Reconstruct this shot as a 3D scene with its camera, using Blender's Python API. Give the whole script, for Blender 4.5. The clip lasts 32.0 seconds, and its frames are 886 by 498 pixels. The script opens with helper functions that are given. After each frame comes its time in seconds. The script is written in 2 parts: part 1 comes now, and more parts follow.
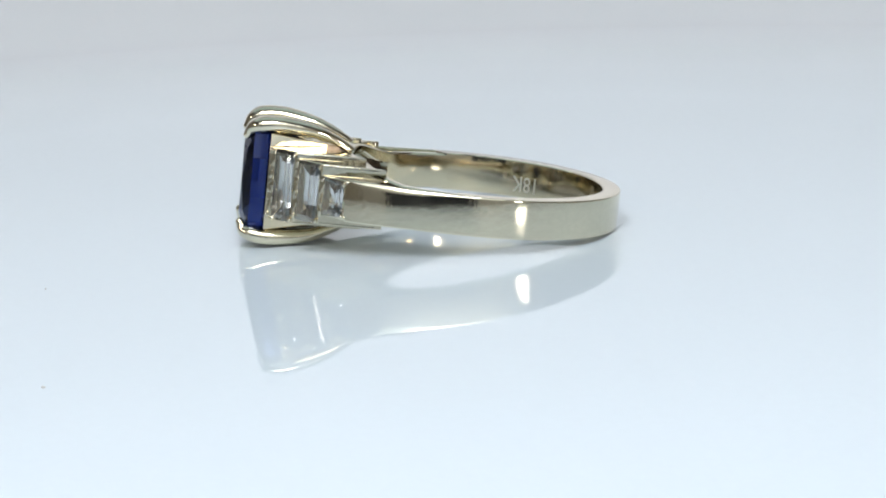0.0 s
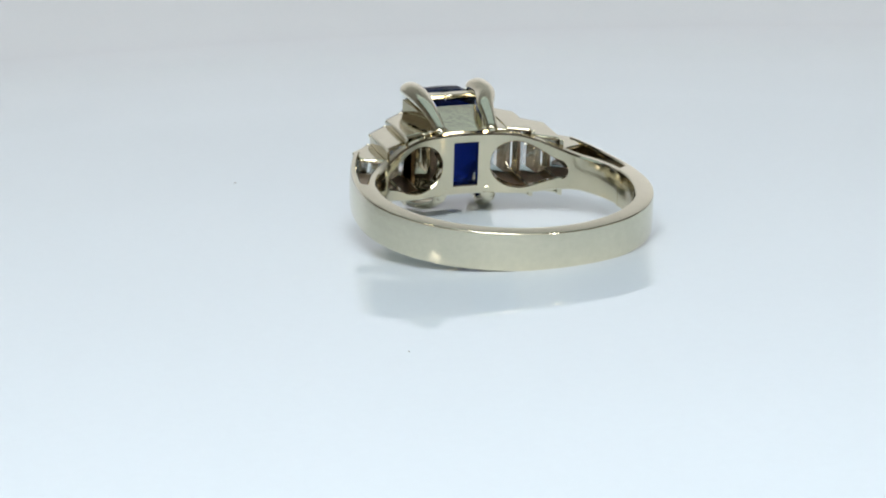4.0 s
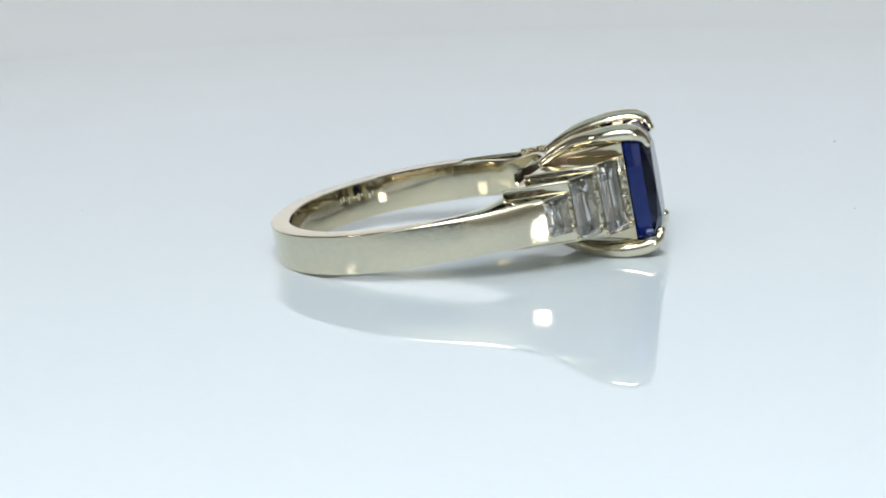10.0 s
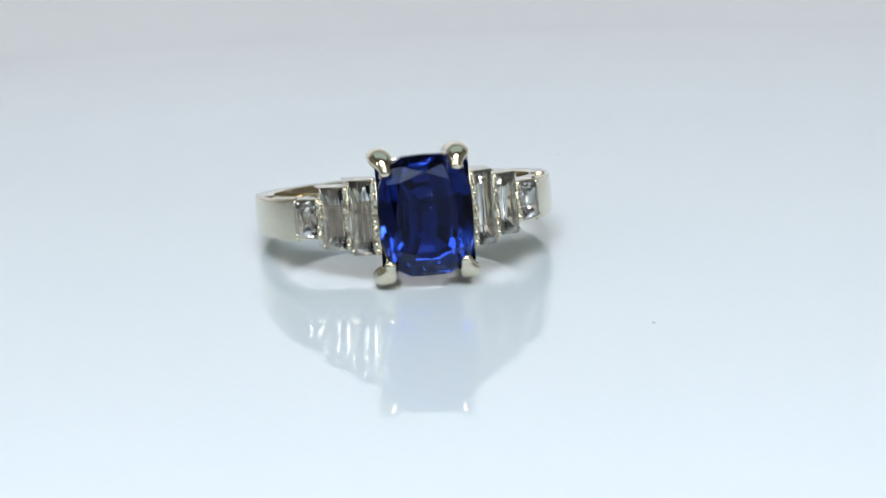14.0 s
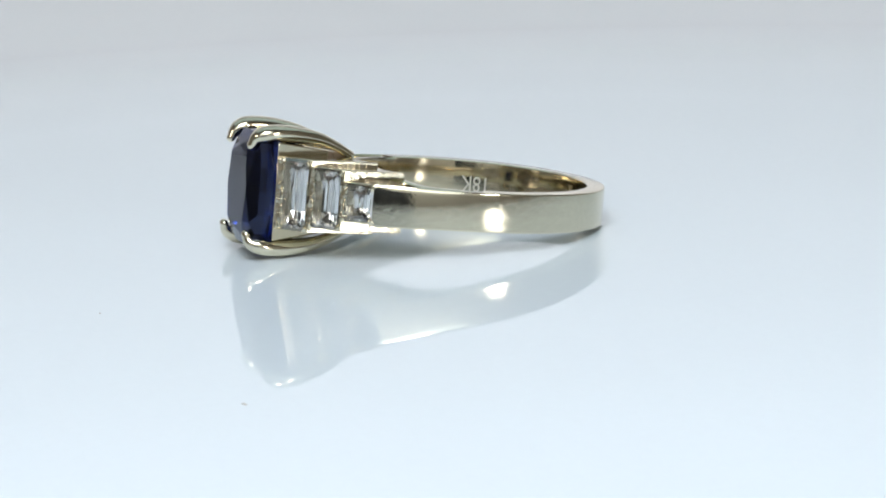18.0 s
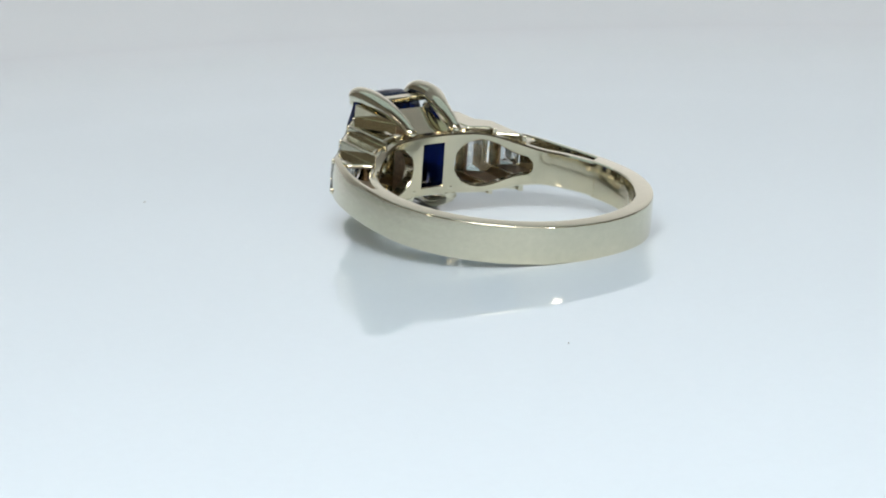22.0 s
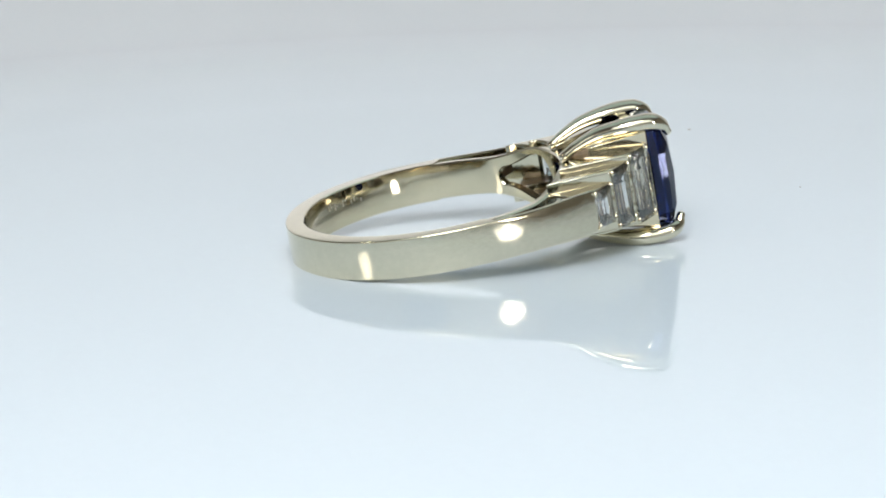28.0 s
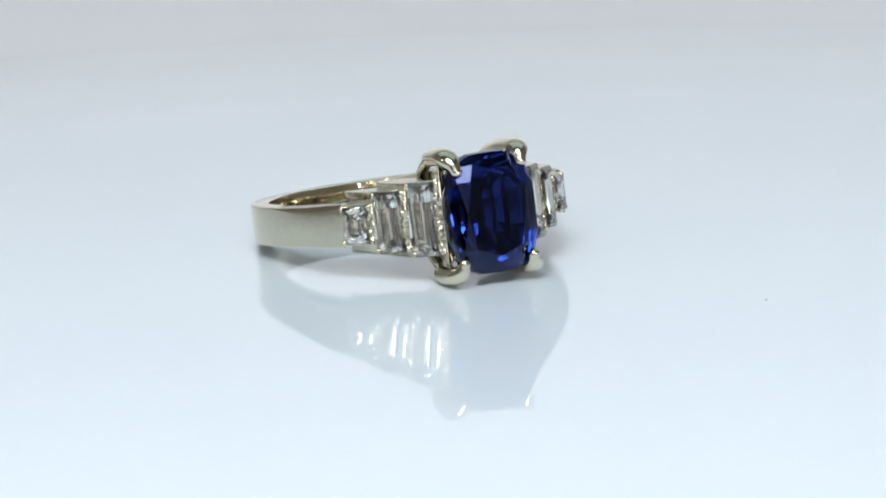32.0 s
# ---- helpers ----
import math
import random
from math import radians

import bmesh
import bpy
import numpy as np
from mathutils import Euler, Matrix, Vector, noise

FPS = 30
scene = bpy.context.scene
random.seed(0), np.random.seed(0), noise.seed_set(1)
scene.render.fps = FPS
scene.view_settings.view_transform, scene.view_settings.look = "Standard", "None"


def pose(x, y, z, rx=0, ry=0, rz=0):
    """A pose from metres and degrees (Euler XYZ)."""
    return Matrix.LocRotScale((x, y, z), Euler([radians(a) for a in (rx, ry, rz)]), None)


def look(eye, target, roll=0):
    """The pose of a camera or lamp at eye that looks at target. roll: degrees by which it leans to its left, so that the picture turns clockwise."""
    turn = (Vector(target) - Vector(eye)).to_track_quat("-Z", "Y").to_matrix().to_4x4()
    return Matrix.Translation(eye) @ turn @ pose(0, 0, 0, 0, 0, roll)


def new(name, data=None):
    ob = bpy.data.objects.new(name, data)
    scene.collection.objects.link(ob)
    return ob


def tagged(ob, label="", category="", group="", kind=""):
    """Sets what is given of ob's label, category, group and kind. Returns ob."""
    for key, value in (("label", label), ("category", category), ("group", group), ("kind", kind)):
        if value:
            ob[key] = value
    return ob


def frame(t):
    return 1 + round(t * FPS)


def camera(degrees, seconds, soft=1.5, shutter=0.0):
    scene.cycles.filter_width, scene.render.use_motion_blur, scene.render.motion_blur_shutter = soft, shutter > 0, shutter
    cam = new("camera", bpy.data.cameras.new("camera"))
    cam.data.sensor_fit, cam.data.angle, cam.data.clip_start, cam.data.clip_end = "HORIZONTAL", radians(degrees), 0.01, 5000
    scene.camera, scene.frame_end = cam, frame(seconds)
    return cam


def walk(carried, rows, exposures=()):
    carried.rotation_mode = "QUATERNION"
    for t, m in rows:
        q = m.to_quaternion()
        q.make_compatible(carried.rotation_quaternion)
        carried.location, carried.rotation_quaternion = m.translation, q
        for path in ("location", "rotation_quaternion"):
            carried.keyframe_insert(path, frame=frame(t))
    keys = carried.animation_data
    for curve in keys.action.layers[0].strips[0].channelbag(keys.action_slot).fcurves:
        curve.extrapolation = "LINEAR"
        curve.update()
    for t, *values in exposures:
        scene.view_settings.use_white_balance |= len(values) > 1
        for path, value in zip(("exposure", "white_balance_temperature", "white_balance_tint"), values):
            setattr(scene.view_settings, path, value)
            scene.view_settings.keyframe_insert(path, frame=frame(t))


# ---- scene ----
cam = camera(15.766, 32.0, soft=1.9)
CAM_POSE = Matrix.Translation((0, -0.219699, 0.047238)) @ Matrix.Rotation(radians(0.203), 4, "Z") @ Matrix.Rotation(radians(90 - 12.284), 4, "X") @ Matrix.Rotation(radians(-2.301), 4, "Z")
# the phone's own white balance drifts a little as the ring turns
WHITE = [(0.0, -0.53, 6388, 11.4), (1.0, -0.53, 6416, 11.1), (2.0, -0.55, 6444, 10.8), (3.0, -0.57, 6500, 10.2), (4.0, -0.55, 6486, 10.3), (5.0, -0.53, 6430, 10.9), (7.0, -0.53, 6416, 11.1), (8.0, -0.53, 6444, 10.8), (9.0, -0.53, 6500, 10.2), (10.0, -0.53, 6528, 9.9), (11.0, -0.55, 6486, 10.3), (12.0, -0.53, 6388, 11.4), (13.0, -0.53, 6374, 11.5), (14.0, -0.53, 6416, 11.1), (15.5, -0.53, 6444, 10.8), (17.0, -0.53, 6472, 10.5), (18.0, -0.53, 6416, 11.1), (19.0, -0.53, 6388, 11.4), (21.0, -0.55, 6472, 10.5), (22.0, -0.57, 6528, 9.9), (23.0, -0.55, 6500, 10.2), (24.0, -0.53, 6430, 10.9), (26.0, -0.53, 6416, 11.1), (27.0, -0.53, 6444, 10.8), (28.0, -0.53, 6500, 10.2), (29.0, -0.53, 6528, 9.9), (30.0, -0.55, 6486, 10.3), (31.0, -0.53, 6402, 11.2), (32.0, -0.53, 6374, 11.5)]
walk(cam, [(0.0, CAM_POSE), (32.0, CAM_POSE)], WHITE)

# ---- light ----
PERIOD, FRONT_TIME, FRONT_TURN = 18.921, 14.25, 1.927


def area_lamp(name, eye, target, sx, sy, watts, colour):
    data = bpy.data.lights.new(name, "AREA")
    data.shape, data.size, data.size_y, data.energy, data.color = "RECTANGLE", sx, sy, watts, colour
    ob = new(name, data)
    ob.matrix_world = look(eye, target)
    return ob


world = bpy.data.worlds.new("world")
scene.world = world
world.use_nodes = True
world.node_tree.nodes["Background"].inputs["Color"].default_value = (0.75, 0.85, 1.0, 1)
world.node_tree.nodes["Background"].inputs["Strength"].default_value = 0.25
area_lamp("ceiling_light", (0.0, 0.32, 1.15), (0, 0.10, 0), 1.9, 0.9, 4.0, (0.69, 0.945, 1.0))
# added fill without a fixture: brightens the wall that the acrylic mirrors
area_lamp("back_wall_fill", (0.0, 0.55, 0.23), (0, 0.95, 0.2), 1.6, 0.36, 5.4, (0.93, 0.925, 0.95))
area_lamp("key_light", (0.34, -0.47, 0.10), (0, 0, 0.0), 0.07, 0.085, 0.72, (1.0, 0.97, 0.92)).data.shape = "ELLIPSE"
# unseen fill, added so the stones mirror a brighter south wall
area_lamp("front_wall_fill", (0.0, -1.3, 1.2), (0, -2.0, 1.15), 1.8, 0.3, 24.0, (0.88, 0.96, 1.0))
# broad front fill added to lift the diamonds; no lamp body stands here
area_lamp("front_fill", (-0.05, -0.95, 0.95), (0, 0, 0.0), 1.4, 0.6, 5.9, (0.84, 0.965, 1.0))
# near fill, its source unseen, added to brighten the disc towards the camera
area_lamp("foreground_fill", (-0.01, -0.155, 0.175), (0, -0.08, 0.0), 0.11, 0.11, 0.53, (0.91, 0.935, 0.98))
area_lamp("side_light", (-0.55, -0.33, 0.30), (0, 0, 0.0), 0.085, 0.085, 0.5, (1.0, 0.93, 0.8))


# ---- materials ----
def material(name, colour, rough=0.5, metal=0.0, **extra):
    m = bpy.data.materials.new(name)
    m.use_nodes = True
    b = m.node_tree.nodes["Principled BSDF"]
    b.inputs["Base Color"].default_value = (*colour, 1)
    b.inputs["Roughness"].default_value = rough
    b.inputs["Metallic"].default_value = metal
    for key, value in extra.items():
        b.inputs[key.replace("_", " ")].default_value = value
    return m


def surface(m, scale, tint=0.0, rough=0.0, bump=0.0, fine=6.0, distance=0.00005):
    """Grain at two scales: tint of the colour, spread of the roughness, fine relief."""
    t = m.node_tree
    b = t.nodes["Principled BSDF"]
    co = t.nodes.new("ShaderNodeTexCoord")
    big, small = t.nodes.new("ShaderNodeTexNoise"), t.nodes.new("ShaderNodeTexNoise")
    big.inputs["Scale"].default_value, small.inputs["Scale"].default_value = scale, scale * fine
    big.inputs["Detail"].default_value, small.inputs["Detail"].default_value = 4, 3
    for n in (big, small):
        t.links.new(co.outputs["Object"], n.inputs["Vector"])
    both = t.nodes.new("ShaderNodeMath")
    both.operation = "ADD"
    t.links.new(big.outputs["Fac"], both.inputs[0])
    t.links.new(small.outputs["Fac"], both.inputs[1])
    if tint:
        r = t.nodes.new("ShaderNodeMapRange")
        r.inputs["From Min"].default_value, r.inputs["From Max"].default_value = 0.6, 1.4
        r.inputs["To Min"].default_value, r.inputs["To Max"].default_value = 1 - tint, 1 + tint
        t.links.new(both.outputs[0], r.inputs["Value"])
        c = t.nodes.new("ShaderNodeMix")
        c.data_type, c.blend_type = "RGBA", "MULTIPLY"
        c.inputs[0].default_value = 1
        c.inputs[6].default_value = b.inputs["Base Color"].default_value
        t.links.new(r.outputs[0], c.inputs[7])
        t.links.new(c.outputs[2], b.inputs["Base Color"])
    if rough:
        r = t.nodes.new("ShaderNodeMapRange")
        base = b.inputs["Roughness"].default_value
        r.inputs["From Min"].default_value, r.inputs["From Max"].default_value = 0.6, 1.4
        r.inputs["To Min"].default_value, r.inputs["To Max"].default_value = max(0, base - rough), base + rough
        t.links.new(both.outputs[0], r.inputs["Value"])
        t.links.new(r.outputs[0], b.inputs["Roughness"])
    if bump:
        u = t.nodes.new("ShaderNodeBump")
        u.inputs["Strength"].default_value, u.inputs["Distance"].default_value = bump, distance
        t.links.new(both.outputs[0], u.inputs["Height"])
        t.links.new(u.outputs["Normal"], b.inputs["Normal"])
    return m


GOLD = surface(material("pale_gold", (0.71, 0.655, 0.51), 0.09, 1.0), 380, tint=0.06, rough=0.06, bump=0.28, fine=6, distance=0.000026)
GOLD_WORN = surface(material("pale_gold_inner", (0.72, 0.64, 0.47), 0.09, 1.0), 260, tint=0.07, rough=0.06, bump=0.3, fine=2.6, distance=0.00005)
GOLD_HAMMERED = surface(material("hammered_gold", (0.78, 0.73, 0.58), 0.1, 1.0), 800, tint=0.06, rough=0.05, bump=0.6, fine=2.4, distance=0.00016)
GOLD_BROWN = surface(material("brown_gold", (0.46, 0.36, 0.275), 0.38, 1.0), 900, tint=0.3, rough=0.12, bump=0.5, fine=4, distance=0.00006)
STAMP = surface(material("stamped_metal", (0.8, 0.77, 0.68), 0.4, 1.0), 2000, tint=0.05)
SAPPHIRE = material("blue_sapphire", (0.0045, 0.014, 0.115), 0.0, 0.0, IOR=1.77, Transmission_Weight=1.0, Specular_IOR_Level=0.2, Specular_Tint=(0.4, 0.46, 0.75, 1))


DIAMOND = material("diamond", (1.0, 1.0, 1.0), 0.0, 0.0, IOR=2.42, Transmission_Weight=1.0)
ACRYLIC = surface(material("white_acrylic", (0.70, 0.775, 0.83), 0.018, 0.0, IOR=1.32), 30, tint=0.012, rough=0.01, fine=40)
DUST = surface(material("dust", (0.45, 0.44, 0.43), 0.9), 3000, tint=0.2)
TABLE_WHITE = surface(material("white_laminate", (0.74, 0.75, 0.77), 0.35), 20, tint=0.03, rough=0.08, fine=20)
WALL_PAINT = surface(material("wall_paint", (0.8, 0.8, 0.81), 0.8), 6, tint=0.05, bump=0.2, fine=30, distance=0.001)
WALL_TAUPE = surface(material("taupe_wall_paint", (0.5, 0.45, 0.39), 0.7), 6, tint=0.08, bump=0.2, fine=30, distance=0.001)
WALL_BEIGE = surface(material("beige_wall_paint", (0.76, 0.73, 0.67), 0.8), 6, tint=0.08, bump=0.2, fine=30, distance=0.001)
CEILING_PAINT = surface(material("ceiling_paint", (0.3, 0.27, 0.24), 0.85), 6, tint=0.04, bump=0.2, fine=30, distance=0.001)
FLOOR_WOOD = surface(material("floor_boards", (0.2, 0.14, 0.09), 0.5), 8, tint=0.25, rough=0.1, fine=9)

MM = 0.001


# ---- mesh helpers: all in millimetres ----
def mesh_of(name, verts, faces, mat, sharp=35.0):
    me = bpy.data.meshes.new(name)
    me.from_pydata([(x * MM, y * MM, z * MM) for x, y, z in verts], [], faces)
    bm = bmesh.new()
    bm.from_mesh(me)
    bmesh.ops.remove_doubles(bm, verts=bm.verts, dist=1e-7)
    bmesh.ops.recalc_face_normals(bm, faces=bm.faces)
    bm.to_mesh(me)
    bm.free()
    me.materials.append(mat)
    if sharp is not None:
        for p in me.polygons:
            p.use_smooth = True
        me.set_sharp_from_angle(angle=radians(sharp))
    return me


def part(name, verts, faces, mat, parent, label="", sharp=35.0, bevel=0.0):
    ob = new(name, mesh_of(name, verts, faces, mat, sharp))
    ob.parent = parent
    if bevel:
        b = ob.modifiers.new("bevel", "BEVEL")
        b.width, b.segments, b.limit_method, b.angle_limit = bevel * MM, 2, "ANGLE", radians(40)
    if label:
        tagged(ob, label)
    return ob


def loft(rings, closed=False, caps=True):
    """Skin over rings of equally many points."""
    n = len(rings[0])
    verts = [p for r in rings for p in r]
    faces = []
    count = len(rings)
    for i in range(count if closed else count - 1):
        a, b = i * n, ((i + 1) % count) * n
        for j in range(n):
            k = (j + 1) % n
            faces.append((a + j, a + k, b + k, b + j))
    if caps and not closed:
        faces.append(tuple(range(n)))
        faces.append(tuple(range((count - 1) * n, count * n)))
    return verts, faces


def prism(poly, z0, z1):
    """A polygon in the ring's plane, raised from z0 to z1."""
    return loft([[(x, y, z0) for x, y in poly], [(x, y, z1) for x, y in poly]])


def merge(*pieces):
    verts, faces = [], []
    for v, f in pieces:
        faces += [tuple(i + len(verts) for i in face) for face in f]
        verts += v
    return verts, faces


def round_at(r, a):
    """A point of the ring's plane, a degrees from the back of the ring."""
    return r * math.sin(radians(a)), r * math.cos(radians(a))


def ease(a, b, x):
    x = min(1, max(0, (x - a) / (b - a)))
    return x * x * (3 - 2 * x)


def box_mesh(name, sx, sy, sz, mat, bevel=0.0):
    bm = bmesh.new()
    bmesh.ops.create_cube(bm, size=1.0)
    bmesh.ops.scale(bm, vec=(sx, sy, sz), verts=bm.verts)
    if bevel:
        bmesh.ops.bevel(bm, geom=bm.edges[:], offset=bevel, segments=2, affect="EDGES")
    me = bpy.data.meshes.new(name)
    bm.to_mesh(me)
    bm.free()
    me.materials.append(mat)
    return me


def box(name, centre, size, mat, bevel=0.0, parent=None):
    ob = new(name, box_mesh(name, *size, mat, bevel))
    ob.location = centre
    ob.parent = parent
    return ob


# ---- the room ----
def build_room():
    tagged(box("floor", (0, -0.525, -0.80), (3.4, 3.15, 0.1), FLOOR_WOOD), "dark brown wooden floor of the room", "floor", kind="structure")
    tagged(box("ceiling", (0, -0.525, 1.65), (3.4, 3.15, 0.1), CEILING_PAINT), "plain greyish brown painted ceiling", "ceiling", kind="structure")
    tagged(box("wall_north", (0, 1.0, 0.425), (3.4, 0.1, 2.35), WALL_PAINT), "plain pale painted wall behind the table", "wall", kind="structure")
    tagged(box("wall_south", (0, -2.05, 0.425), (3.4, 0.1, 2.35), WALL_BEIGE), "plain beige painted wall", "wall", kind="structure")
    tagged(box("wall_east", (1.65, -0.525, 0.425), (0.1, 2.95, 2.35), WALL_TAUPE), "plain taupe painted wall", "wall", kind="structure")
    tagged(box("wall_west", (-1.65, -0.525, 0.425), (0.1, 2.95, 2.35), WALL_TAUPE), "plain taupe painted wall", "wall", kind="structure")


def build_table():
    table = tagged(new("table"), "plain white laminate table under the turntable", "table")
    table.location = (0, 0.1, -0.75)
    box("tabletop", (0, 0, 0.715), (1.3, 0.9, 0.03), TABLE_WHITE, 0.003, table)
    for x in (-0.6, 0.6):
        for y in (-0.4, 0.4):
            box("leg", (x, y, 0.35), (0.05, 0.05, 0.70), TABLE_WHITE, 0.004, table)


# ---- the turntable ----
DISC_R, DISC_H = 170.0, 8.0


def build_turntable():
    base = tagged(new("turntable"), "round glossy white acrylic turntable with a few dust specks", "turntable")
    rings, n = [], 160
    prof = [(0.001, -DISC_H), (DISC_R - 0.8, -DISC_H), (DISC_R, -DISC_H + 0.8), (DISC_R, -0.9), (DISC_R - 0.25, -0.25), (DISC_R - 0.9, 0), (60, 0), (0.001, 0)]
    for i in range(n):
        a = 2 * math.pi * i / n
        rings.append([(r * math.cos(a), r * math.sin(a), z) for r, z in prof])
    part("disc", *loft(rings, closed=True), ACRYLIC, base)
    hub = []
    for r, z in ((60, -DISC_H - 0.2), (60, -20), (70, -20)):
        hub.append([(r * math.cos(2 * math.pi * i / 64), r * math.sin(2 * math.pi * i / 64), z) for i in range(64)])
    part("foot", *loft(hub), TABLE_WHITE, base)
    rnd = random.Random(5)
    for x, y, s in ((35.4, -26.5, 0.32), (12.1, 29.5, 0.08), (9.0, -28.0, 0.14)):
        n, rings = 6, []
        for k, (w, z) in enumerate(((1.0, 0.005), (0.8, 0.05), (0.3, 0.09))):
            rings.append([(x + s * w * rnd.uniform(0.5, 1.2) * math.cos(2 * math.pi * i / n), y + 0.5 * s * w * rnd.uniform(0.5, 1.2) * math.sin(2 * math.pi * i / n), z) for i in range(n)])
        part("dust_speck", *loft(rings), DUST, base, "tiny grey speck of dust")
    return base


# ---- the phone that films, seen as a dark patch in the polished metal ----
PHONE_BODY = surface(material("black_phone_glass", (0.012, 0.012, 0.014), 0.12), 60, tint=0.1, rough=0.05)
PHONE_RIM = surface(material("grey_phone_metal", (0.25, 0.25, 0.26), 0.35, 1.0), 300, tint=0.05)


def rounded_slab(w, h, r, d):
    """A slab with round corners, w by h, from depth 0 to d."""
    outline = []
    for cx, cy, start in ((w / 2 - r, h / 2 - r, 0), (-w / 2 + r, h / 2 - r, 90), (-w / 2 + r, -h / 2 + r, 180), (w / 2 - r, -h / 2 + r, 270)):
        outline += [(cx + r * math.cos(radians(start + 15 * k)), cy + r * math.sin(radians(start + 15 * k))) for k in range(7)]
    return loft([[(x, z, y) for x, z in outline] for y in (0, d)])


def build_phone():
    phone = tagged(new("smartphone"), "black smartphone standing upright on the white table", "phone")
    part("back_panel", *rounded_slab(146, 71, 9, 6.4), PHONE_BODY, phone, bevel=0.5)
    rim = part("metal_rim", *rounded_slab(147, 72, 9.5, 4.6), PHONE_RIM, phone, bevel=0.4)
    rim.location = (0, 0, 0.0009)
    phone.matrix_world = Matrix.Translation((-0.052, -0.2357, 0.0151)) @ Matrix.Rotation(radians(90 - 12.0), 4, "X")


# ---- the ring: x across the head, -y out through the stone, z along the finger ----
R_IN, R_OUT, HALF = 9.0, 10.31, 1.36
R_SHOULDER = 24.3
SLOPE = 8.27 + 9.496
STEPS = ((8.32, 6.64, 1.38, 1.30), (6.64, 4.88, 2.12, 2.04), (4.88, 3.10, 2.52, 2.44))


def outer_r(a):
    a = abs(a)
    if a <= 90:
        return R_OUT
    across = (R_OUT - R_SHOULDER) * math.sin(radians(a))
    flare = -0.13 * (max(0.0, a - 118) / 21) ** 2
    return across + math.sqrt(across ** 2 + R_SHOULDER ** 2 - (R_OUT - R_SHOULDER) ** 2) + flare


def band_half(a):
    return 1.29 + 0.99 * ease(123, 160, abs(a))


def inner_r(a, z):
    """The face against the finger swells a little towards its middle."""
    return R_IN - 0.07 * (1 - ease(122, 131, abs(a))) * max(0.0, 1 - (z / HALF) ** 2)


def build_shank(ring):
    """The plain hoop: solid at the back, thinning to a flat plate at each shoulder."""
    rings = []
    angles = [-139.0 + 1.6 * i for i in range(22)] + [-103.5, -102.5, -101.5] + [-100 + 2 * i for i in range(101)] + [101.5, 102.5, 103.5] + [139.0 - 1.6 * i for i in range(21, -1, -1)]
    for a in angles:
        ro, h = outer_r(a), HALF + 0.10 * ease(118, 137, abs(a))
        ri = R_IN + 0.02 + (ro - 0.46 - R_IN) * ease(101, 103.5, abs(a))
        sec = [(ri, -h + 0.08), (ri + 0.08, -h), (ro - 0.10, -h), (ro, -h + 0.10)]
        sec += [(ro + (0.012 + 0.04 * ease(60, 110, abs(a))) * (1 - (z / h) ** 2), z) for z in (-0.6, 0.0, 0.6)]
        # the upper edge is worn round, most of all along the shoulders
        dz = 0.11 + 0.36 * ease(98, 122, abs(a)) * (1 - 0.7 * ease(131, 139, abs(a)))
        dr = 0.08 + 0.10 * ease(98, 122, abs(a))
        sec += [(ro - dr * (1 - math.cos(radians(q))), h - dz * (1 - math.sin(radians(q)))) for q in (0, 22, 45, 67, 90)]
        sec += [(ri + 0.08, h), (ri, h - 0.08)]
        sec += [(ri - R_IN + inner_r(a, z), z) for z in (0.9, 0.5, 0.0, -0.5, -0.9)]
        rings.append([(*round_at(r, a), z) for r, z in sec])
    shank = wear_inside(part("shank", *loft(rings), GOLD, ring, "polished pale gold hoop with a flat outer face", sharp=30))
    for s in (-1, 1):
        rings = []
        for i in range(17):
            a = 101.0 + i * (130.2 - 101.0) / 16
            rings.append([(*round_at(r, s * a), z) for r, z in ((9.3, -0.4), (outer_r(a) - 0.2, -0.4), (outer_r(a) - 0.2, 0.5), (9.3, 0.5))])
        part("shoulder_web", *loft(rings), GOLD_BROWN, ring)
    return shank


def hole_half(a):
    """Half height of the opening in the inner band, a degrees from the back."""
    a = abs(a)
    if a > 180 - 5.95:
        return 1.58
    if 131 < a < 168.6:
        if a > 156:
            return 1.72 * math.sqrt(max(0.0, 1 - ((a - 156) / 12.6) ** 2))
        return (0.62 + 1.10 * ease(133, 156, a)) * min(1, math.sqrt(max(0, a - 131) / 3.0))
    return 0.0


def wear_inside(ob):
    """The duller, dented metal on the faces that touch the finger."""
    ob.data.materials.append(GOLD_WORN)
    for p in ob.data.polygons:
        c = p.center
        if math.hypot(c.x, c.y) < (R_IN + 0.05) * MM and abs(p.normal.z) < 0.3:
            p.material_index = 1
    return ob


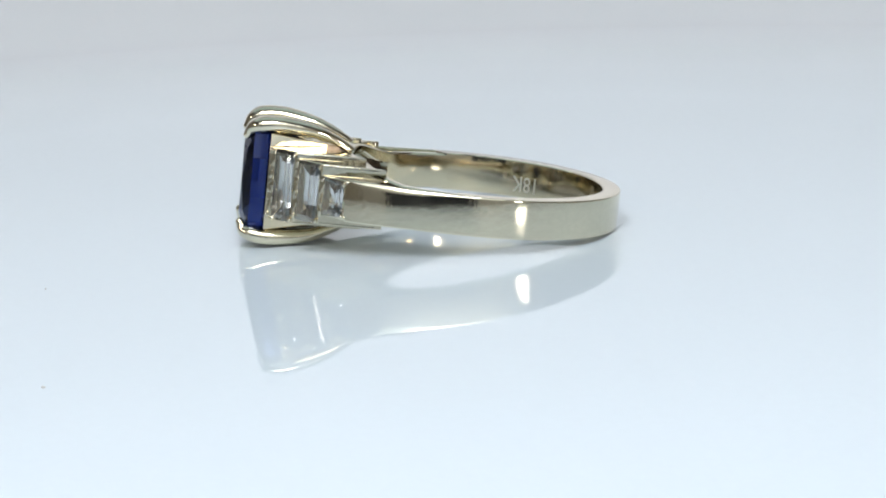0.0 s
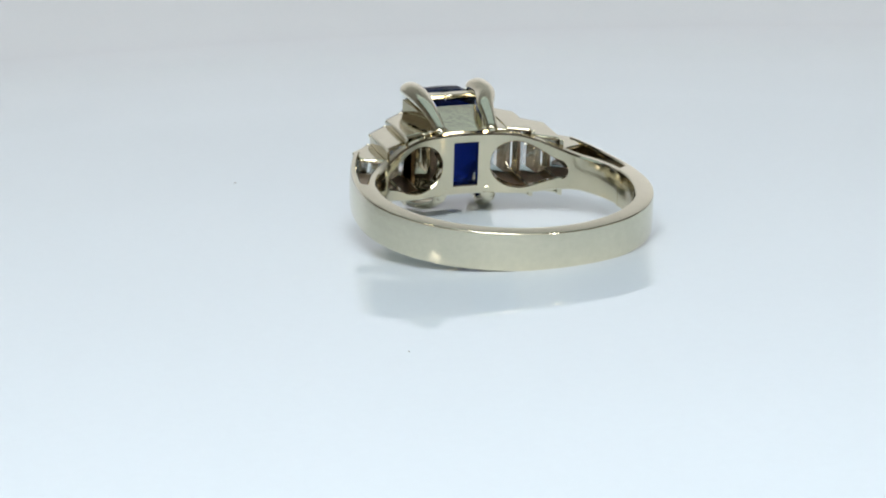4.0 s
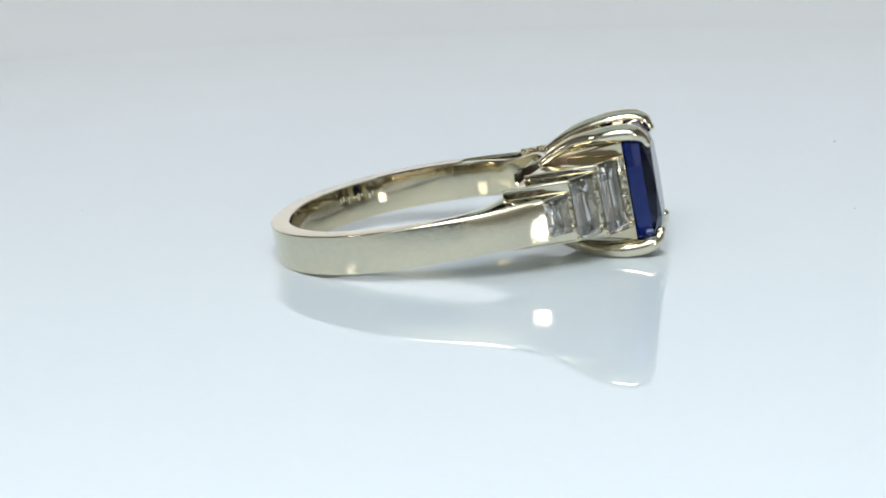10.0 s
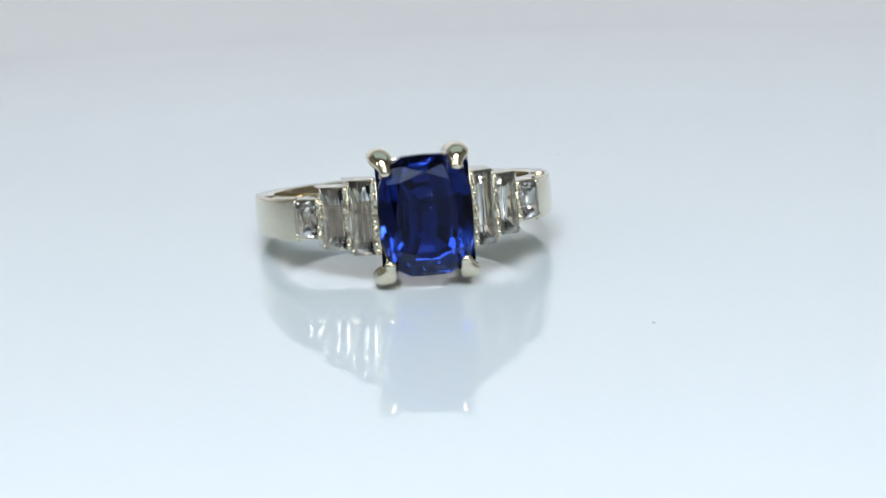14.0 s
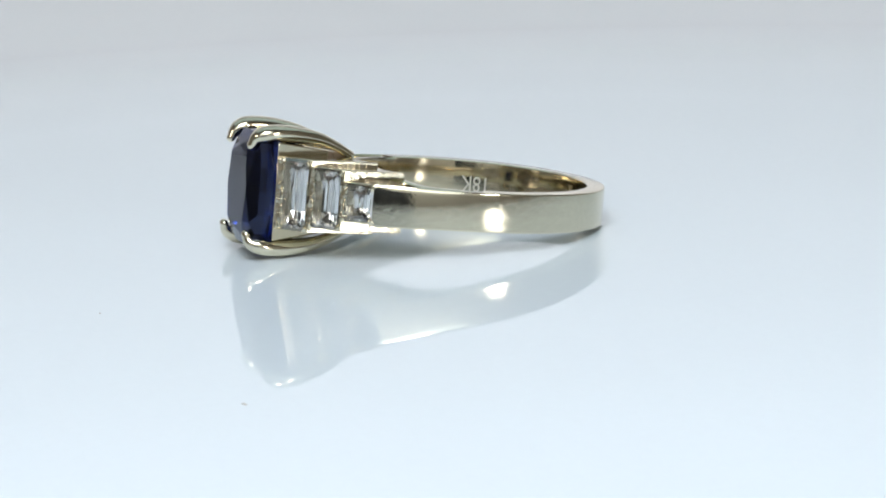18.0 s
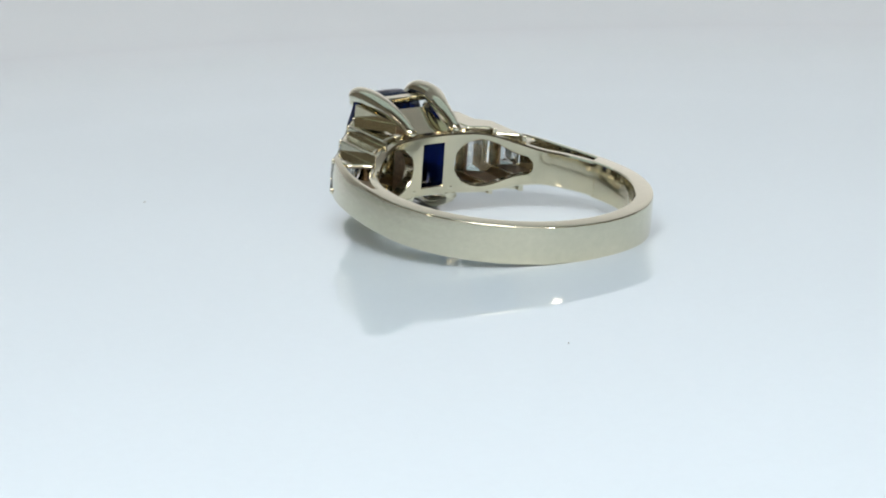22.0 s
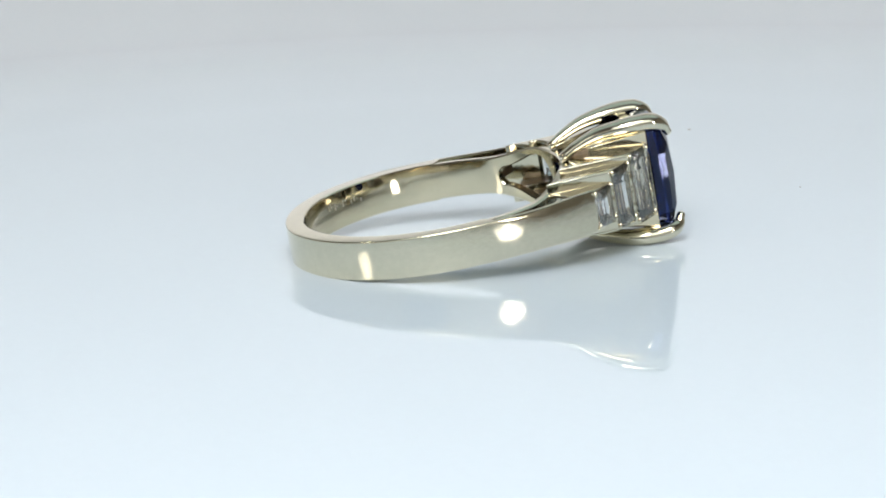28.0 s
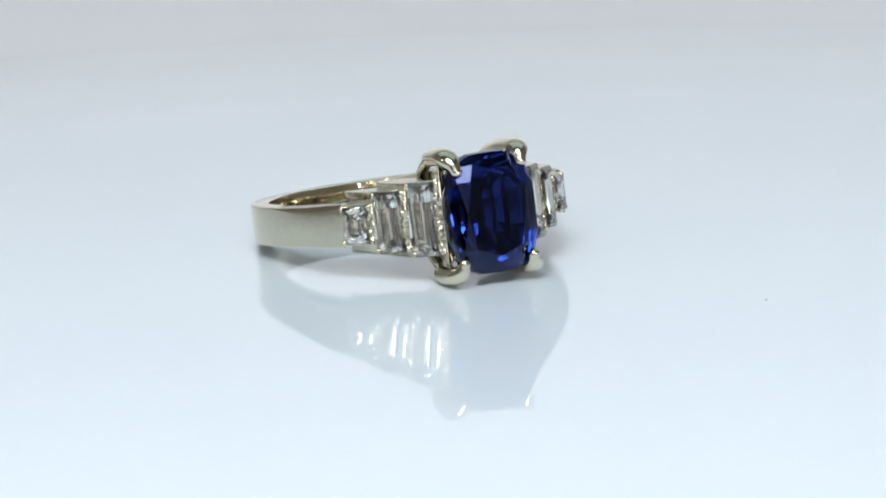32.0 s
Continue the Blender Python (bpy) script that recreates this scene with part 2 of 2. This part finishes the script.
def build_inner_band(ring):
    """The band against the finger under the head, with three openings."""
    angles = sorted(set([98.75 + 0.75 * i for i in range(218)] + [174.04, 174.06, 185.94, 185.96, 131.0, 131.2, 131.6, 168.4, 168.6, 191.4, 191.6, 228.4, 228.8, 229.0]))
    pieces = []
    for s in (-1, 1):
        rings = []
        for a in angles:
            b = a if a <= 180 else a - 360
            g, h = hole_half(b), band_half(b)
            c = 0.08 if g > 0.2 else 0.0
            ro = R_IN + 0.62 + 0.35 * ease(150, 178, abs(b))
            mid = (g + c + h - 0.12) / 2
            rings.append([(*round_at(r, b), s * z) for r, z in ((inner_r(b, g + c), g + c), (inner_r(b, 0) + c, g), (ro, g), (ro, h - 0.12), (ro - 0.12, h), (R_IN + 0.12, h), (R_IN, h - 0.12), (inner_r(b, mid), mid))])
        pieces.append(loft(rings))
    verts, faces = merge(*pieces)
    faces = [f for f in faces if any(abs(verts[i][2]) > 1e-6 for i in f)]
    wear_inside(part("inner_band", verts, faces, GOLD, ring, "pale gold inner band pierced by three openings", sharp=28))


RND = random.Random(11)
BARS = (0.24, 0.28, 0.38)


def browned(ob, inside):
    """Browner, rougher metal on the faces that inside picks."""
    ob.data.materials.append(GOLD_BROWN)
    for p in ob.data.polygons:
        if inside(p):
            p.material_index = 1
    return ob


def slope_y(x):
    return -(SLOPE - x)


def inner_y(x):
    return -math.sqrt(max(0, 9.45 ** 2 - x * x))


def build_steps(ring):
    """Stepped channel walls that hold the side stones."""
    for s in (-1, 1):
        low = 1.0
        for k, (xo, xi, h, st) in enumerate(STEPS):
            poly = [(xo, slope_y(xo) - 0.05), (xi, slope_y(xi) - 0.05)]
            for t in range(5):
                x = xi + (xo - xi) * t / 4
                y = inner_y(x) - (0.4 if k else 0.0)
                if k == 0:
                    y += (slope_y(x) + 1.7 - y) * (t / 4) ** 0.8
                poly.append((x, y))
            poly = [(s * x, y) for x, y in poly]
            for z in (-1, 1):
                browned(part("step_plate", *prism(poly, z * (h - 0.30), z * h), GOLD, ring, bevel=0.12), lambda p: p.normal.z * z < -0.5)
                if k:
                    wall = [(xo, slope_y(xo) - 0.02), (xo - 0.25, slope_y(xo - 0.25) - 0.02), (xo - 0.25, inner_y(xo - 0.25)), (xo, inner_y(xo))]
                    part("riser", *prism([(s * x, y) for x, y in wall], z * (low - 0.3), z * (h - 0.03)), GOLD, ring, bevel=0.04)
            b = BARS[k]
            edge = [(xi + b, slope_y(xi + b) - 0.10), (xi - 0.02, slope_y(xi - 0.02) - 0.12), (xi + 0.1, slope_y(xi) + 0.9), (xi + b, slope_y(xi) + 1.1)]
            rail = browned(part("channel_bar", *prism([(s * x, y) for x, y in edge], -h + 0.1, h - 0.1), GOLD_HAMMERED, ring, bevel=0.11), lambda p: p.normal.y > 0.3 and abs(p.normal.z) < 0.5)
            for z in (-1, 1):
                for x, w in ((xo - 0.12, 0.17), (xi + 0.16, 0.2)):
                    part("bead", *bead((s * x, slope_y(x) - 0.08, z * (h - 0.27)), w), GOLD, rail)
            # worn, hammered edge of the channel, grain after grain
            z = 0.32 - h
            while z < h - 0.3:
                r = RND.uniform(0.10, 0.21)
                x = xi + b - RND.uniform(0.02, 0.24)
                part("bead", *bead((s * x, slope_y(x) - RND.uniform(-0.05, 0.04), z), r, RND.uniform(1.0, 3.4)), GOLD, rail)
                z += r * RND.uniform(1.4, 3.0)
            low = h


def bead(c, r, tall=1.25):
    """A small rounded grain of metal that grips a stone's corner."""
    rings = []
    for q in (-80, -50, -20, 10, 40, 65, 85):
        k, y = r * math.cos(radians(q)), -r * 0.8 * math.sin(radians(q))
        rings.append([(c[0] + k * math.cos(2 * math.pi * i / 10), c[1] + y, c[2] + tall * k * math.sin(2 * math.pi * i / 10)) for i in range(10)])
    return loft(rings)


def step_cut(w, h0, h1, depth, at):
    """A baguette: table, two crown steps, girdle and stepped pavilion, a little deeper in its middle; taper from h0 to h1 across its width."""
    def level(f, out, prow=0.0):
        e, x = (1 - f) * w / 2, w / 2 * f
        return [(-x, out, -h0 + e), (x, out, -h1 + e), (x, out + prow, at * h1), (x, out, h1 - e), (-x, out, h0 - e), (-x, out + prow, at * h0)]
    levels = [level(0.52, -0.25), level(0.77, -0.18), level(1.0, -0.02), level(1.0, 0.03)]
    f, out = 1.0, 0.03
    for to, slope in ((0.66, 43), (0.34, 41), (0.04, 39)):
        out += (f - to) * w / 2 * math.tan(radians(slope)) * depth
        f = to
        levels.append(level(f, out, 0.045 * h0))
    return loft(levels)


def build_diamonds(ring):
    for s in (-1, 1):
        for (xo, xi, h, st), bar in zip(STEPS, BARS):
            w = (xo - 0.1 - xi - bar) * math.sqrt(2)
            xm = (xo - 0.1 + xi + bar) / 2 - 0.07
            d = part("diamond", *step_cut(w, st + 0.04, st - 0.10 if st < 1.5 else st + 0.04, 1.0, RND.choice((-0.45, -0.3, 0.35))), DIAMOND, ring, "clear baguette-cut white diamond", sharp=None)
            m = Matrix.Rotation(radians(45), 4, "Z")
            m.translation = ((xm + 0.07) * MM, (slope_y(xm) - 0.01) * MM, 0)
            if s < 0:
                m = Matrix.Translation((-(xm + 0.07) * MM, (slope_y(xm) - 0.01) * MM, 0)) @ Matrix.Rotation(radians(-45), 4, "Z") @ Matrix.Rotation(radians(180), 4, "Y")
            d.matrix_basis = m


def cushion(a, hw, hh, p=3.5):
    c, s = math.cos(radians(a)), math.sin(radians(a))
    r = (abs(c) ** p + abs(s) ** p) ** (-1 / p)
    return hw * r * c, hh * r * s


def build_sapphire(ring):
    """A rectangular cushion: kite, star and girdle facets over a deep pavilion cut in steps."""
    cx, cz, gy = -0.06, -0.05, -15.0
    verts, faces = [], []

    def add(xz, y):
        verts.append((cx + xz[0], y, cz + xz[1]))
        return len(verts) - 1

    table = [add(cushion(a, 2.08, 2.86, 3.0), gy - 1.56) for a in range(0, 360, 45)]
    mid = [add(cushion(45 * i + 22.5, 2.5, 3.4, 3.4), gy - 1.0) for i in range(8)]
    up, belt, low = [[add(cushion(22.5 * i, hw, hh), gy + d) for i in range(16)] for hw, hh, d in ((3.10, 3.98, -0.90), (3.16, 4.05, -0.40), (3.08, 3.97, 0.10))]
    steps = [low] + [[add(cushion(22.5 * i, hw, hh, p), gy + d) for i in range(16)] for hw, hh, p, d in ((2.48, 3.40, 3.8, 1.08), (1.68, 2.62, 4.4, 1.92), (0.86, 1.80, 5.0, 2.48), (0.10, 1.00, 5.0, 2.74))]

    def kite_plane(inner, outer):
        a, b = Vector(verts[inner]), Vector(verts[outer])
        d = b - a
        n = d.cross(Vector((-d.z, 0, d.x))).normalized()
        return n, n.dot(a)

    def meet(p, q, y):
        """Where two kite planes cross at the depth y."""
        (n, d), (m, e) = p, q
        det = n.x * m.z - n.z * m.x
        d, e = d - n.y * y, e - m.y * y
        return ((d * m.z - e * n.z) / det, y, (n.x * e - m.x * d) / det)

    crown = [kite_plane(table[i], up[2 * i]) for i in range(8)]
    for i in range(8):
        verts[mid[i]] = meet(crown[i], crown[(i + 1) % 8], gy - 1.30)
    faces.append(tuple(table))
    for i in range(8):
        j = (i + 1) % 8
        faces.append((table[i], mid[i], up[2 * i], mid[i - 1]))
        faces.append((table[i], table[j], mid[i]))
        faces.append((mid[i], up[2 * i], up[2 * i + 1]))
        faces.append((mid[i], up[2 * i + 1], up[(2 * i + 2) % 16]))
    for i in range(16):
        j = (i + 1) % 16
        faces += [(up[i], up[j], belt[j], belt[i]), (belt[i], belt[j], low[j], low[i])]
        faces += [(a[i], a[j], b[j], b[i]) for a, b in zip(steps, steps[1:])]
    faces.append(tuple(steps[-1]))
    part("sapphire", verts, faces, SAPPHIRE, ring, "deep blue rectangular cushion-cut sapphire", sharp=None)


def tube(path, radii, n=14, flat=1.0):
    """A rounded rod along path, closed by domes; flat widens it along x."""
    pts = [Vector(p) for p in path]
    rings = []
    for i, p in enumerate(pts):
        d = (pts[min(i + 1, len(pts) - 1)] - pts[max(i - 1, 0)]).normalized()
        side = Vector((1, 0, 0))
        side = (side - d * side.dot(d)).normalized()
        up = d.cross(side)
        if i == 0 or i == len(pts) - 1:
            sign = -1 if i == 0 else 1
            dome = [(math.sin(q), math.cos(q)) for q in (radians(85), radians(65), radians(40), radians(15))]
            part_rings = [[tuple(p + d * (sign * radii[i] * so) + side * (radii[i] * co * flat * math.cos(2 * math.pi * k / n)) + up * (radii[i] * co * math.sin(2 * math.pi * k / n))) for k in range(n)] for so, co in dome]
            rings += part_rings if i == 0 else part_rings[::-1]
        else:
            rings.append([tuple(p + side * (radii[i] * flat * math.cos(2 * math.pi * k / n)) + up * (radii[i] * math.sin(2 * math.pi * k / n))) for k in range(n)])
    return loft(rings)


def bezier(points, n):
    """A smooth curve through the points."""
    pts = [Vector(p) for p in points]
    pts = [2 * pts[0] - pts[1]] + pts + [2 * pts[-1] - pts[-2]]
    out = []
    for i in range(1, len(pts) - 2):
        p0, p1, p2, p3 = pts[i - 1:i + 3]
        for k in range(n):
            t = k / n
            out.append(0.5 * ((2 * p1) + (p2 - p0) * t + (2 * p0 - 5 * p1 + 4 * p2 - p3) * t * t + (3 * p1 - p0 - 3 * p2 + p3) * t ** 3))
    return out + [pts[-2]]


def build_head(ring):
    """Four curved prongs, the basket walls and the rails under the stone."""
    for tx, tz in ((-2.66, 3.47), (2.21, 3.56), (-2.83, -3.58), (2.39, -3.63)):
        s, z = (1 if tx > 0 else -1), (1 if tz > 0 else -1)
        bx = s * 1.95
        path = bezier([(bx, -9.15, z * 2.62), (bx + s * 0.08, -10.1, z * 3.12), (bx + s * 0.25, -11.6, z * 3.66), (tx + s * 0.05, -13.3, z * 3.90), (tx + s * 0.14, -14.6, z * 3.96), (tx + s * 0.12, -15.45, z * 3.86), (tx, -16.12, z * (abs(tz) + 0.02)), (tx - s * 0.10, -16.42, z * (abs(tz) - 0.5))], 6)
        n = len(path) - 1
        radii = [0.32 + 0.29 * ease(0.05, 0.5, i / n) - 0.31 * ease(0.70, 1, i / n) for i in range(n + 1)]
        if z < 0:
            # the lower prongs spring from the band in a flared foot
            path = [Vector((bx * 0.92, -9.35, -1.95)), Vector((bx * 0.95, -9.3, -2.3))] + path
            radii = [0.58, 0.44, 0.34] + radii[1:]
        part("prong", *tube(path, radii, 18, 1.3), GOLD, ring, "rounded pale gold prong")
    for z in (-1, 1):
        quad = [(-1.9, -13.0), (1.9, -13.0)] + [(1.72 - 0.75 * (1 - math.cos(radians(q))), -10.2 + 0.9 * math.sin(radians(q))) for q in (0, 20, 40, 60, 80)]
        quad += [(-x, y) for x, y in quad[:1:-1]]
        outer = [(x, y, 2.1 + (-9.3 - y) * 0.311 + 0.12 * (1 - (x / 1.9) ** 2)) for x, y in quad]
        part("basket_wall", *loft([[(x, y, z * q) for x, y, q in outer], [(x, y, z * (q - 0.32)) for x, y, q in outer]]), GOLD, ring, bevel=0.06)
        bar = [(-2.4, -14.72), (2.3, -14.72), (2.3, -13.95), (-2.4, -13.95)]
        part("basket_rail", *prism(bar, z * 3.36, z * 3.80), GOLD, ring, bevel=0.09)
    for s in (-1, 1):
        part("basket_rail", *tube([(s * 2.75, -14.3, -2.9), (s * 2.8, -14.3, 0), (s * 2.75, -14.3, 2.9)], [0.2] * 3, 10), GOLD, ring)
        near = [(s * 1.3, -9.3, -2.65), (s * 1.3, -9.3, 2.65), (s * 1.75, -9.3, 2.65), (s * 1.75, -9.3, -2.65)]
        far = [(s * 2.68, -14.35, -3.5), (s * 2.68, -14.35, 3.5), (s * 3.14, -14.8, 3.4), (s * 3.14, -14.8, -3.4)]
        middle = [tuple((1 - k) * a + k * b for a, b in zip(p, q)) for k in (0.28,) for p, q in zip(near, far)]
        browned(part("basket_side", *loft([near, middle, far]), GOLD_WORN, ring, bevel=0.06), lambda p: p.normal.x * s > 0.3 and p.center.y > -0.0107)
        # plates that join the stepped shoulders to the basket
        for z in (-1, 1):
            web = [(s * 3.2, -14.2), (s * 2.72, -14.1), (s * 2.25, -12.2), (s * 1.85, -9.9), (s * 2.5, -9.3), (s * 3.2, -9.2)]
            part("gusset", *prism(web, z * 2.14, z * 2.46), GOLD, ring, bevel=0.08)


def build_hallmarks(shank):
    """The purity stamp inside the hoop, and worn marks on the other side."""
    cu = bpy.data.curves.new("stamp", "FONT")
    cu.body, cu.size, cu.extrude = "18K", 1.65, 0.0
    cu.align_x, cu.align_y, cu.resolution_u = "CENTER", "CENTER", 3
    tmp = bpy.data.objects.new("stamp", cu)
    scene.collection.objects.link(tmp)
    bpy.context.view_layer.update()
    me = bpy.data.meshes.new_from_object(tmp.evaluated_get(bpy.context.evaluated_depsgraph_get()))
    bpy.data.objects.remove(tmp)
    for v in me.vertices:
        x, y = v.co.x, v.co.y
        px, py = round_at(inner_r(0, -0.27 - y) - 0.012, -60.6 - math.degrees(x / R_IN) * 0.78)
        v.co = (px * MM, py * MM, (-0.27 - y) * MM)
    me.materials.clear()
    me.materials.append(STAMP)
    ob = new("hallmark", me)
    ob.parent = shank
    tagged(ob, "stamped purity mark 18K inside the hoop")
    for i, (a, z0, z1) in enumerate(((43, 0.25, 0.62), (44.6, 0.42, 0.7), (47.6, 0.12, 0.55), (49.1, 0.3, 0.42), (53.0, 0.12, 0.6), (54.6, 0.4, 0.55), (58.2, 0.1, 0.4), (60.0, 0.22, 0.48), (63.8, 0.05, 0.3))):
        rings = [[(*round_at(r, a + d), z) for r, z in ((inner_r(a, z0) - 0.015, z0), (R_IN + 0.1, z0), (R_IN + 0.1, z1), (inner_r(a, z1) - 0.015, z1))] for d in (-0.3, 0.3)]
        part("stamp_bar", *loft(rings), STAMP, shank)


def build_ring():
    ring = tagged(new("ring"), "pale gold ring with blue sapphire and baguette diamonds on the turntable", "ring")
    shank = build_shank(ring)
    build_inner_band(ring)
    build_steps(ring)
    build_diamonds(ring)
    build_sapphire(ring)
    build_head(ring)
    build_hallmarks(shank)
    return ring


build_room()
build_table()
turntable = build_turntable()
build_phone()
ring = build_ring()
RING_REST = Matrix.Translation((-0.003313, 0.001766, 0.002640)) @ Matrix.Rotation(radians(-8.083), 4, "X") @ Matrix.Rotation(radians(-1.63), 4, "Y")


def motions():
    rows_ring, rows_table = [], []
    for i in range(65):
        t = i * 0.5
        turn = Matrix.Rotation(radians(FRONT_TURN - 360 * (t - FRONT_TIME) / PERIOD), 4, "Z")
        rows_table.append((t, turn))
        rows_ring.append((t, turn @ RING_REST))
    walk(turntable, rows_table)
    walk(ring, rows_ring)


motions()
